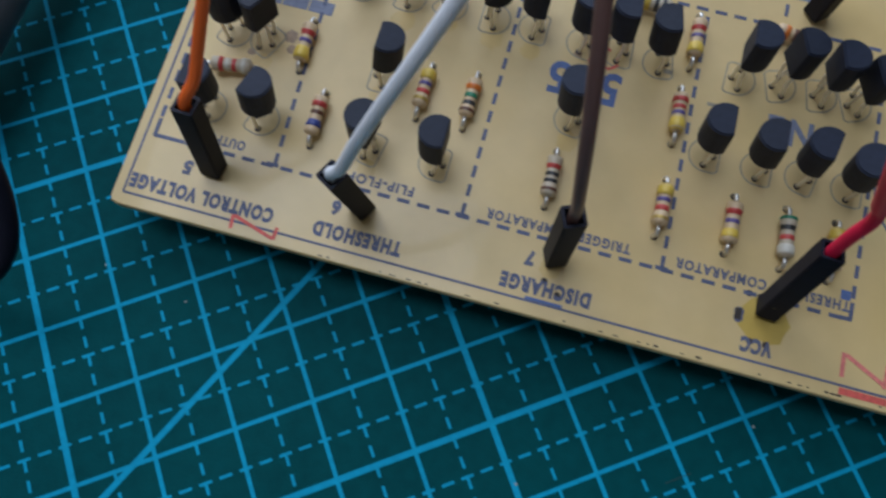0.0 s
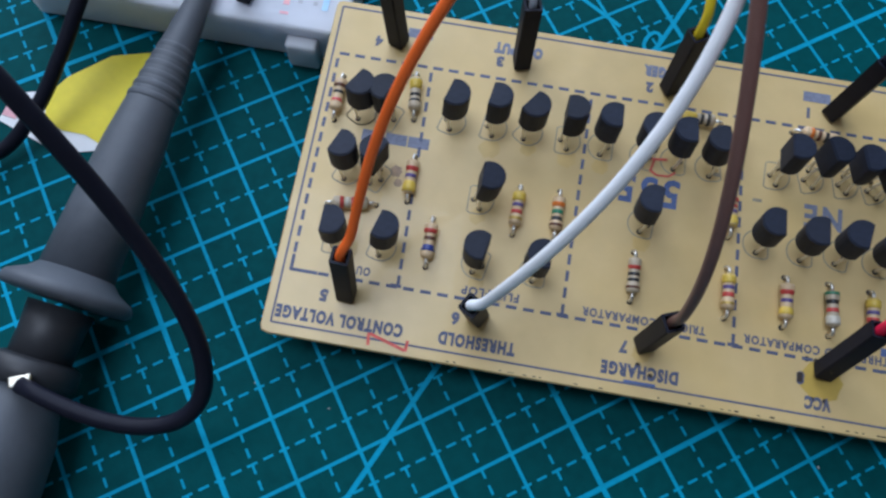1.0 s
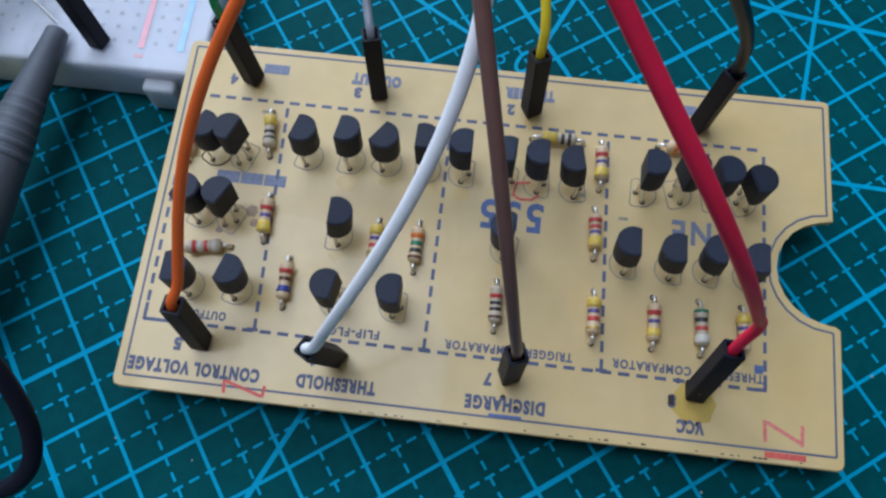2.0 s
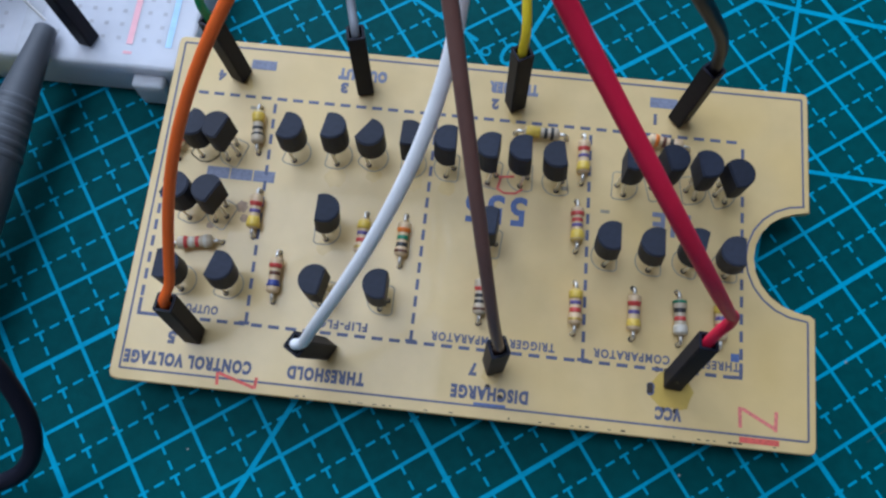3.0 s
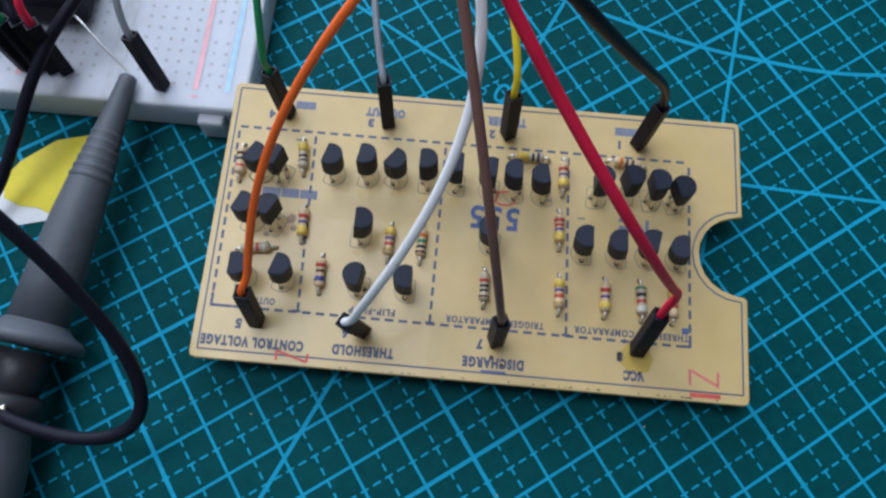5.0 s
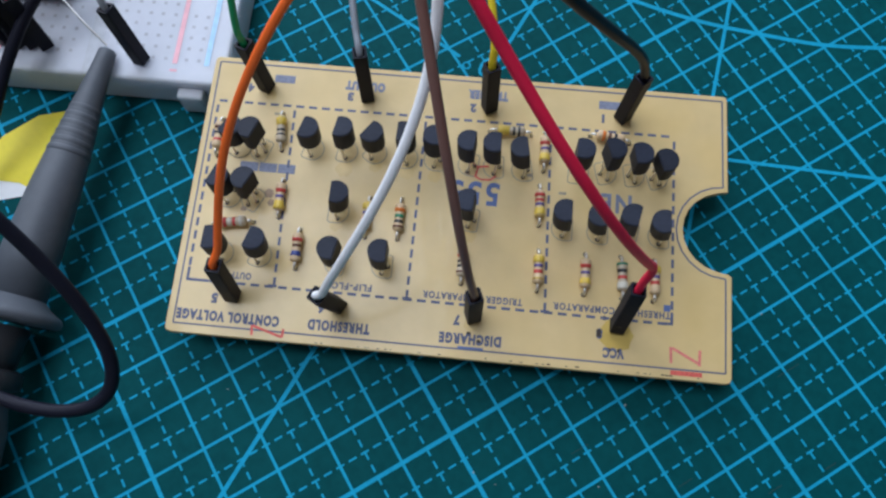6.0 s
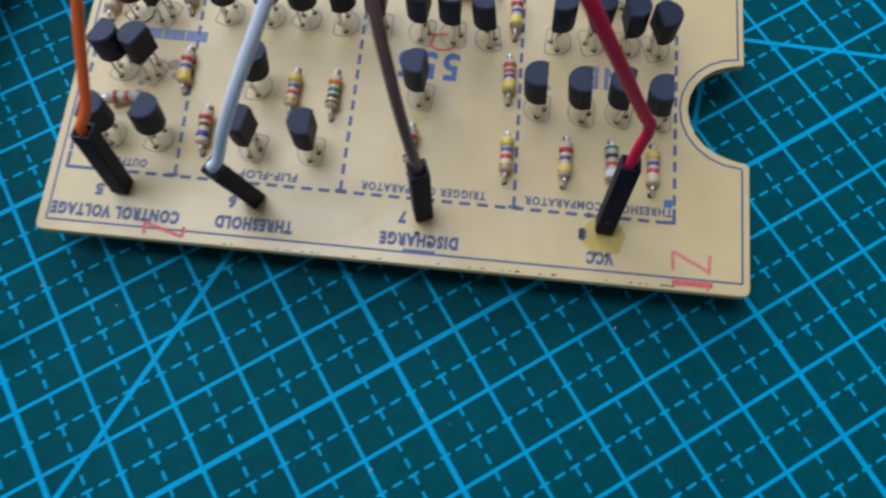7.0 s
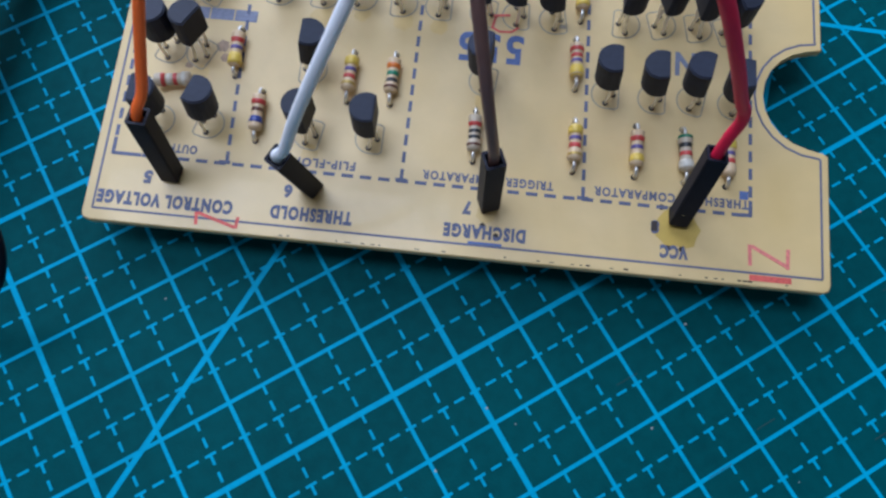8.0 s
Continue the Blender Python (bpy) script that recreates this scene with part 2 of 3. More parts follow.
slab("floor", -2.2, 2.2, -1.8, 0.6, -0.80, -0.75, FLOOR, "plain tiled floor under the table", "floor")
# The ceiling opening is made up to hold the added overhead fill.
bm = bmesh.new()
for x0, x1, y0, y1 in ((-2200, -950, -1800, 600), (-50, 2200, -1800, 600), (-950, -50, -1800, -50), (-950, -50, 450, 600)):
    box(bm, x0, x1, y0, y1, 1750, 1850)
tagged(part("ceiling", bm, PLASTER), "plain white ceiling with an opening added for the fill lamp", "ceiling", kind="structure")
slab("wall_west", -2.2, -2.1, -1.8, 0.6, -0.75, 1.75, PLASTER, "plain painted plaster wall", "wall")
slab("wall_east", 2.1, 2.2, -1.8, 0.6, -0.75, 1.75, PLASTER, "plain painted plaster wall", "wall")
slab("wall_south", -2.1, 2.1, -1.8, -1.7, -0.75, 1.75, PLASTER, "plain painted plaster wall", "wall")
# This opening is never in view; it is placed to suit its lamp.
bm = bmesh.new()
for x0, x1, z0, z1 in ((-2100, -730, -750, 1750), (70, 2100, -750, 1750), (-730, 70, -750, 70), (-730, 70, 770, 1750)):
    box(bm, x0, x1, 500, 600, z0, z1)
tagged(part("wall_north", bm, PLASTER), "painted plaster wall with an unseen window opening", "wall", kind="structure")

desk = thing("desk", mm(0, 0, 0), "brown wooden desk under the green cutting mat", "desk")
part("tabletop", soft_box(-600, 600, -350, 450, -33, -3, 3), TABLE, desk)
for x, y in ((-560, -310), (560, -310), (-560, 410), (560, 410)):
    bm = bmesh.new()
    box(bm, x - 25, x + 25, y - 25, y + 25, -750, -33)
    part("leg", bm, TABLE, desk)

# ---- cutting mat ----
GRID = 35.2
cutting_mat = thing("cutting_mat", mm(0, 0, 0, 0, 0, GRID), "green self-healing cutting mat with pale blue centimetre grid", "cutting mat")
part("base", soft_box(-205, 205, -135, 135, -3, 0, 0.8), MAT_GREEN, cutting_mat)
X0, X1, Y0, Y1 = -190, 190, -120, 120
for k in range(-19, 20):
    bm = bmesh.new()
    stroke(bm, k * 10, Y0, k * 10, Y1, 0.78 if k % 5 == 0 else 0.53, 0, 0.035)
    part("grid_line", bm, MAT_LINE, cutting_mat)
for k in range(-12, 13):
    bm = bmesh.new()
    stroke(bm, X0, k * 10, X1, k * 10, 0.78 if k % 5 == 0 else 0.53, 0, 0.045)
    part("grid_line", bm, MAT_LINE, cutting_mat)


def flat_boxes(name, boxes, mat, parent, kind=""):
    """Many thin inked dashes in one mesh: each x0, x1, y0, y1, height."""
    verts, faces = [], []
    for x0, x1, y0, y1, h in boxes:
        n = len(verts)
        verts += [(x * U, y * U, z * U) for z in (0, h) for x, y in ((x0, y0), (x1, y0), (x1, y1), (x0, y1))]
        faces += [(n + 4, n + 5, n + 6, n + 7)] + [(n + k, n + (k + 1) % 4, n + 4 + (k + 1) % 4, n + 4 + k) for k in range(4)]
    me = bpy.data.meshes.new(name)
    me.from_pydata(verts, [], faces)
    me.materials.append(mat)
    ob = new(name, me)
    ob.parent = parent
    return tagged(ob, kind=kind)


dashes = []
for i in range(-19, 19):
    for j in range(-12, 12):
        cx, cy = i * 10 + 5, j * 10
        for k in (0.0, 2.5, 5.0, 7.5):
            dashes.append((cx - 0.19, cx + 0.19, cy + 10 - k - 1.45, cy + 10 - k, 0.03))
            dashes.append((cx - 5 + k - 0.78, cx - 5 + k + 0.78, cy + 4.81, cy + 5.19, 0.033))
flat_boxes("dash_pattern", dashes, MAT_LINE, cutting_mat, "stuff")
# angle lines across the grid: from x, y to x, y and width
for x0, y0, x1, y1, w in ((-112, -30, 146, 119, 0.78), (50, 0, 165, 115, 0.72), (64, 28.6, 125, -18.5, 0.72), (28, 97, 41, 67, 0.72), (28, 97, 18, 119, 0.72)):
    bm = bmesh.new()
    stroke(bm, x0, y0, x1, y1, w, 0, 0.055)
    part("angle_line", bm, MAT_LINE, cutting_mat)
bm = bmesh.new()
arc = spline([(66, 80, 0), (78.5, 63.5, 0), (89.7, 49.6, 0), (100.2, 39.4, 0), (110.5, 30.4, 0), (123, 22.4, 0), (138, 14, 0)], 4)
rows = []
for i, p in enumerate(arc):
    d = (arc[min(i + 1, len(arc) - 1)] - arc[max(i - 1, 0)]).normalized() * 0.45
    rows.append([bm.verts.new((p.x + k * d.y, p.y - k * d.x, z)) for k, z in ((1, 0.0), (1, 0.06), (-1, 0.06), (-1, 0.0))])
for a, b in zip(rows, rows[1:]):
    for k in range(4):
        bm.faces.new((a[k], a[(k + 1) % 4], b[(k + 1) % 4], b[k]))
bm.faces.new(rows[0])
bm.faces.new(rows[-1][::-1])
bmesh.ops.recalc_face_normals(bm, faces=bm.faces)
part("angle_arc", bm, MAT_LINE, cutting_mat)
words("angle_numeral", "0\u00b0", 7.0, 44.0, 63.6, 120, MAT_LINE, cutting_mat)

# dust and small nicks on the mat
specks = []
dust = random.Random(9)
for _ in range(45):
    x, y, r = dust.uniform(-90, 110), dust.uniform(-60, 70), dust.uniform(0.06, 0.17)
    specks.append((x - r, x + r, y - r * dust.uniform(0.5, 1.6), y + r * dust.uniform(0.5, 1.6), 0.07))
flat_boxes("dust_speck", specks, material("dust", (0.30, 0.33, 0.32), 0.8), cutting_mat, "stuff")
scratches = []
for k in range(7):
    x, y = dust.uniform(-20, 60), dust.uniform(-40, 10)
    scratches.append((x, x + dust.uniform(2, 6), y, y + 0.09, 0.06))
flat_boxes("knife_scratch", scratches, material("scratch", (0.02, 0.05, 0.05), 0.8), cutting_mat, "stuff")

# ---- circuit board ----
BOARD = mm(-53.21, 13.18, 6.40, 3.261, -0.385, 0.01)
board = thing("circuit_board", BOARD, "tan circuit board with discrete transistors and resistors in blocks", "circuit board")
LONG, DEEP, THICK = 101.9, 54.9, 1.6
edge = [(0.9, -0.2), (LONG - 1.0, -0.45), (LONG - 0.3, -0.15), (LONG, 0.6), (LONG, 19.0)]
for k in range(0, 13):
    a = radians(-86 - k * 188 / 12)
    edge.append((100.6 + 8.0 * math.cos(a), 27.4 + 7.9 * math.sin(a)))
edge += [(LONG - 0.7, 35.4), (LONG - 0.9, DEEP - 0.8), (LONG - 1.1, DEEP - 0.2), (LONG - 1.7, DEEP), (1.0, DEEP), (0.4, DEEP - 0.3), (0.2, DEEP - 1), (-0.2, 0.8), (0.1, 0.1)]
bm = bmesh.new()
prism(bm, edge, -THICK, 0)
bmesh.ops.bevel(bm, geom=[e for e in bm.edges if abs(e.verts[0].co.z - e.verts[1].co.z) < 0.01], offset=0.18, segments=1, affect="EDGES")
part("substrate", bm, TAN, board)

# printed frame line, set in from the edge and following the notch
bm = bmesh.new()
inner = [(1.2, 1.5), (LONG - 1.15, 1.4), (LONG - 1.15, 18.5)]
for k in range(0, 13):
    a = radians(-91 - k * 178 / 12)
    inner.append((100.5 + 8.9 * math.cos(a), 27.4 + 8.8 * math.sin(a)))
inner += [(LONG - 1.7, 36.4), (LONG - 1.9, DEEP - 1.1), (1.3, DEEP - 1.1)]
for p, q in zip(inner, inner[1:] + inner[:1]):
    stroke(bm, *p, *q, 0.3, 0, 0.03)
part("printed_frame", bm, INK, board)


def dashed(x0, y0, x1, y1, dash=1.6, gap=0.95, width=0.5):
    """One printed dashed line on the board."""
    a, b = Vector((x0, y0)), Vector((x1, y1))
    n = max(1, round((b - a).length / (dash + gap)))
    step = (b - a) / n
    for i in range(n):
        p = a + step * i
        q = p + step * dash / (dash + gap)
        bm = bmesh.new()
        stroke(bm, *p, *q, width, 0, 0.035)
        part("printed_dash", bm, INK_BLUE, board)


for line in ((6.5, 9.66, 91.1, 9.35), (91.1, 9.4, 90.9, 45.6), (2.4, 45.5, 90.9, 45.6), (2.4, 9.7, 2.3, 45.5), (18.5, 9.8, 17.4, 45.6), (43.0, 9.7, 43.1, 45.5), (68.2, 9.6, 67.3, 45.5)):
    dashed(*line)
for x0, y0, x1, y1 in ((2.3, 9.66, 6.4, 9.66), (2.4, 9.5, 2.4, 12.0), (17.4, 9.8, 19.0, 9.8), (42.2, 9.7, 43.8, 9.7), (67.4, 9.6, 69.0, 9.6), (89.8, 9.4, 91.3, 9.4), (91.1, 9.4, 91.1, 11.5)):
    bm = bmesh.new()
    stroke(bm, x0, y0, x1, y1, 0.5, 0, 0.04)
    part("printed_corner", bm, INK_BLUE, board)

# legend, read from the far side of the board
for text, size, x, y, width in (
    ("CONTROL VOLTAGE", 2.41, 11.0, 3.4, 18.9), ("THRESHOLD", 2.41, 31.3, 3.5, 11.3), ("DISCHARGE", 2.41, 55.2, 3.4, 11.2), ("VCC", 2.3, 80.8, 3.3, 3.8),
    ("5", 2.3, 8.0, 6.7, 1.2), ("6", 2.3, 27.7, 6.6, 1.2), ("7", 2.3, 52.5, 6.7, 1.2), ("8", 2.3, 78.2, 6.6, 1.2),
    ("4", 2.2, 8.2, 48.8, 1.2), ("3", 2.2, 27.9, 48.6, 1.2), ("2", 2.2, 52.0, 48.3, 1.2), ("1", 2.2, 77.2, 48.3, 0.5),
    ("FLIP-FLOP", 1.7, 32.2, 11.0, 8.6), ("TRIGGER COMPARATOR", 1.7, 55.0, 10.9, 18.2), ("THRESHOLD COMPARATOR", 1.7, 80.3, 10.9, 21.2), ("OUTPUT", 1.7, 11.2, 11.2, 5.8),
):
    words("legend", text, size, x, y, 180, INK_BLUE if size > 2.4 else INK, board, width, bold=0.15 if size > 2.0 else 0.07)
for text, x, y in (("OUTPUT", 30.6, 51.0), ("TRIGGER", 54.8, 51.2)):
    words("legend", text, 2.3, x, y, 180, INK_PALE, board, 7.8, bold=0.2)
words("legend", "555", 6.2, 53.6, 31.2, 180, INK_BOLD, board, 9.4, bold=0.18)
words("legend", "NE", 5.0, 80.4, 31.4, 180, INK_PALE, board, 5.8, bold=0.15)
for x0, x1, y0, y1 in ((12.6, 16.6, 50.3, 51.9), (76.3, 80.6, 50.2, 51.9), (8.6, 12.1, 31.6, 33.4), (12.3, 15.7, 31.6, 33.4), (15.9, 19.2, 31.6, 33.4), (53.0, 57.6, 1.55, 1.95), (89.6, 90.8, 11.6, 12.8)):
    bm = bmesh.new()
    box(bm, x0, x1, y0, y1, 0, 0.03)
    part("legend_bar", bm, INK_PALE if y0 > 20 else INK_BOLD, board)

for x0, x1, y0, y1 in ((63.2, 64.4, 35.1, 35.7), (69.5, 70.9, 32.1, 32.6), (13.6, 14.8, 43.4, 43.9), (71.6, 72.4, 28.6, 29.2)):
    bm = bmesh.new()
    box(bm, x0, x1, y0, y1, 0, 0.03)
    part("part_number_bar", bm, INK_THIN, board)


def red_mark(lines, width):
    bm = bmesh.new()
    for n, (x0, y0, x1, y1) in enumerate(lines):
        stroke(bm, x0, y0, x1, y1, width, 0, 0.05 + 0.004 * n)
    return part("red_marking", bm, RED_INK, board)


red_mark(((91.0, 5.3, 91.1, 2.4), (91.3, 5.1, 96.0, 2.7), (96.2, 5.1, 96.1, 2.3)), 0.5).data.materials[0] = material("faded_red_marker", (0.76, 0.22, 0.18), 0.6, vary=0.3, scale=1200)
red_mark(((91.0, 0.75, 96.6, 0.75),), 0.8)
red_mark(((15.6, 2.3, 15.8, 0.5), (15.8, 2.2, 21.2, 0.6), (21.3, 0.5, 21.4, 2.1)), 0.45)
red_mark(((53.4, 34.4, 54.6, 33.7), (54.6, 33.7, 56.4, 33.8), (56.4, 33.8, 57.4, 34.6), (53.6, 36.2, 56.0, 36.5), (54.0, 36.2, 53.6, 34.5)), 0.35)

# board edge nicks and flux stains
rng = random.Random(4)
boxes = []
for _ in range(26):
    x = rng.uniform(24, 96)
    boxes.append((x, x + rng.uniform(0.2, 0.7), 0.05, 0.05 + rng.uniform(0.1, 0.25), 0.02))
flat_boxes("edge_nicks", boxes, HOLE, board, "stuff")
FLUX = material("flux_stain", (0.57, 0.395, 0.09), 0.3, vary=0.14, scale=200)


FLUX_FAINT = material("faint_flux_stain", (0.64, 0.455, 0.17), 0.35, vary=0.1, scale=200)


def stain(x, y, r, seed, mat):
    """A thin uneven film of old flux."""
    g = random.Random(seed)
    bm = bmesh.new()
    prism(bm, [(x + r * g.uniform(0.75, 1.1) * math.cos(a * math.pi / 8), y + r * g.uniform(0.75, 1.1) * math.sin(a * math.pi / 8)) for a in range(16)], 0, 0.012)
    return part("flux_stain", bm, mat, board)


for n, (x, y, r) in enumerate(((81.2, 6.6, 3.1), (55.2, 6.0, 1.5), (30.8, 6.0, 1.5), (12.2, 47.6, 1.3), (28.6, 33.6, 1.8), (40.4, 33.9, 1.6), (34.4, 34.6, 1.3), (45.8, 33.6, 1.4), (29.8, 12.4, 1.4), (53.4, 22.6, 1.5), (28.4, 22.4, 1.3), (12.4, 22.9, 1.3), (55.2, 46.4, 1.3))):
    stain(x, y, r, n, FLUX if n == 0 else FLUX_FAINT)


# ---- transistors: a plastic body on three bent leads, over a printed outline ----
def d_shape(r, flat, n=14):
    """Round with one flat side towards +x."""
    a0 = math.acos(flat / r)
    return [(r * math.cos(a0 + (2 * math.pi - 2 * a0) * k / n), r * math.sin(a0 + (2 * math.pi - 2 * a0) * k / n)) for k in range(n + 1)]


def transistor_body():
    bm = bmesh.new()
    prism(bm, d_shape(2.22, 1.12), 0, 4.8)
    bmesh.ops.bevel(bm, geom=[e for e in bm.edges if abs(e.verts[0].co.z - e.verts[1].co.z) < 0.01], offset=0.18, segments=2, affect="EDGES")
    return bm


body_mesh = None


def transistor(x, y, turn, lean_x, lean_y, top=9.0):
    """One transistor at x, y on the board; turn: where its flat side faces; lean: shift of its head."""
    global body_mesh
    base = top - 4.9
    rx, ry = -math.degrees(math.atan2(lean_y, top)), math.degrees(math.atan2(lean_x, top))
    k = base / top
    m = mm(x + lean_x * k, y + lean_y * k, base) @ pose(0, 0, 0, rx, ry, 0) @ pose(0, 0, 0, 0, 0, turn)
    if body_mesh is None:
        body_mesh = part("transistor", transistor_body(), EPOXY, board, "black half-round plastic transistor")
        ob = body_mesh
        ob.matrix_basis = m
    else:
        ob = again(body_mesh, m, board)
    inv = m.inverted()
    c, s = math.cos(radians(turn)), math.sin(radians(turn))
    for n, d in enumerate((-1.27, 0, 1.27)):
        foot = Vector((x - s * d * 1.1 + (0.9 * c if n == 1 else -0.2 * c), y + c * d * 1.1 + (0.9 * s if n == 1 else -0.2 * s), -0.3)) * U
        head = m @ Vector((0.1 * U, d * U, 0.2 * U))
        a, b = inv @ foot / U, inv @ head / U
        mid = a.lerp(b, 0.55) + Vector((0.3, 0, 0))
        bm = bmesh.new()
        tube(bm, [a, mid, b], 0.24, 6)
        part("leg", bm, TIN, ob)
        again(PAD, mm(foot.x / U, foot.y / U, 0.0), board)
    again(OUTLINE, mm(x, y, 0, 0, 0, turn), board)
    return ob


# A dark disc stands for each hole, its inside shade put into the colour.
bm = bmesh.new()
bmesh.ops.create_cone(bm, cap_ends=True, segments=10, radius1=0.46, radius2=0.38, depth=0.06)
PAD = part("solder_hole", bm, HOLE, board)
PAD.matrix_basis = mm(16.1, 36.2, 0.02)
bm = bmesh.new()
ring = [(2.2 * math.cos(radians(90 + 15 * k)), 2.2 * math.sin(radians(90 + 15 * k))) for k in range(13)]
ring = ring + [(1.2, -2.2), (1.65, -1.9), (1.65, 1.9), (1.2, 2.2)]
for p, q in zip(ring, ring[1:] + ring[:1]):
    stroke(bm, *p, *q, 0.2, 0, 0.03)
OUTLINE = part("printed_outline", bm, INK_THIN, board)
OUTLINE.matrix_basis = mm(8.0, 36.2, 0, 0, 0, 150)

for spec in (
    (8.0, 36.2, 150, 0.2, 0.9), (12.2, 36.0, -20, -0.3, 1.0), (7.6, 26.2, 160, -0.2, 1.2), (12.1, 26.0, -25, 0.2, 1.4), (7.9, 15.2, 180, 0.2, 0.8), (15.0, 15.3, 165, 0.7, 1.2),
    (22.0, 37.0, 165, 0.3, 0.9), (28.5, 37.1, 172, 0.0, 1.5), (34.1, 37.3, 145, 0.0, 0.8), (40.1, 36.9, 180, -0.3, 1.8), (45.7, 36.9, 0, 0.0, 1.6), (52.3, 36.5, -5, -0.4, 1.5),
    (57.1, 36.5, 2, -0.5, 1.6), (62.5, 36.3, 10, -1.0, 1.3), (72.7, 36.7, 178, -0.2, 1.6), (77.9, 37.1, 195, 0.2, 1.7), (83.2, 37.1, 190, -0.4, 1.2), (87.6, 37.0, 200, -0.4, 0.3),
    (70.7, 25.4, 0, -0.8, 1.0), (77.3, 25.3, 0, -1.3, 0.8), (82.8, 25.6, -12, -1.0, 1.0), (88.6, 25.5, 0, -1.5, 0.4), (28.3, 25.0, 180, 1.0, 1.2), (53.2, 25.6, -5, -0.6, 1.2),
    (29.4, 15.1, -10, -0.1, 0.8), (38.1, 15.3, 0, 0.1, 0.9),
):
    transistor(*spec)

for x, y in ((79.0, 9.4), (80.4, 9.3), (80.0, 3.7), (81.9, 3.7), (54.8, 4.3), (56.7, 3.0)):
    again(PAD, mm(x, y, 0), board)
bm = bmesh.new()
box(bm, 77.7, 78.5, 5.9, 7.3, 0, 0.09)
part("scorched_mark", bm, HOLE, board)
BURN = material("burnt_flux", (0.33, 0.22, 0.13), 0.45, vary=0.4, scale=700)
for n, (x, y, r) in enumerate(((15.0, 27.4, 1.0), (15.6, 25.6, 0.7), (10.6, 24.0, 0.6), (52.0, 34.8, 0.6))):
    stain(x, y, r, 40 + n, BURN)


# ---- resistors: a dog-bone body with colour bands on two bent leads ----
def bone(length, r):
    n = 18
    pts, radii = [], []
    for i in range(n + 1):
        s = i / n
        e = min(s, 1 - s)
        fat = 1.0 if e < 0.24 else 1.0 - 0.17 * min(1, (e - 0.24) / 0.08)
        if e < 0.09:
            fat *= math.sqrt(1 - (1 - e / 0.09) ** 2) * 0.75 + 0.25
        pts.append((-length / 2 + s * length, 0, 0))
        radii.append(r * fat)
    return pts, radii


def resistor(x0, y0, x1, y1, colour, bands, r=0.99, label=""):
    """A resistor lying from pad to pad; bands: colours and their places along the body, 0 to 1, and widths."""
    a, b = Vector((x0, y0, 0)), Vector((x1, y1, 0))
    mid, span = (a + b) / 2, (b - a).length
    turn = math.degrees(math.atan2(b.y - a.y, b.x - a.x))
    length = 5.5
    pts, radii = bone(length, r)
    bm = bmesh.new()
    tube(bm, pts, radii, 14)
    ob = part("resistor", bm, R_BODY[colour], board, label or "small striped axial resistor", smooth=True)
    ob.matrix_basis = mm(mid.x, mid.y, r + 0.35, rng.uniform(-8, 8), rng.uniform(-2, 2), turn)
    for col, place, wide in bands:
        bm = bmesh.new()
        ps, rs = [], []
        for k in range(5):
            s = place - wide / 2 + wide * k / 4
            e = min(s, 1 - s)
            fat = 1.0 if e < 0.24 else 1.0 - 0.17 * min(1, (e - 0.24) / 0.08)
            if e < 0.09:
                fat *= math.sqrt(max(0, 1 - (1 - e / 0.09) ** 2)) * 0.75 + 0.25
            ps.append((-length / 2 + s * length, 0, 0))
            rs.append(r * fat + 0.03)
        tube(bm, ps, rs, 14)
        part("band", bm, BAND[col], ob, smooth=True)
    for side in (-1, 1):
        bm = bmesh.new()
        z = -(r + 0.5)
        tube(bm, [(side * length / 2 * 0.94, 0, 0), (side * (span / 2 - 0.45), 0, 0), (side * (span / 2 - 0.1), 0, -0.35), (side * span / 2, 0, z)], 0.27, 8)
        part("lead", bm, TIN, ob, smooth=True)
        p = mid + (b - a).normalized() * side * span / 2
        again(PAD, mm(p.x, p.y, 0.0), board)
    return ob


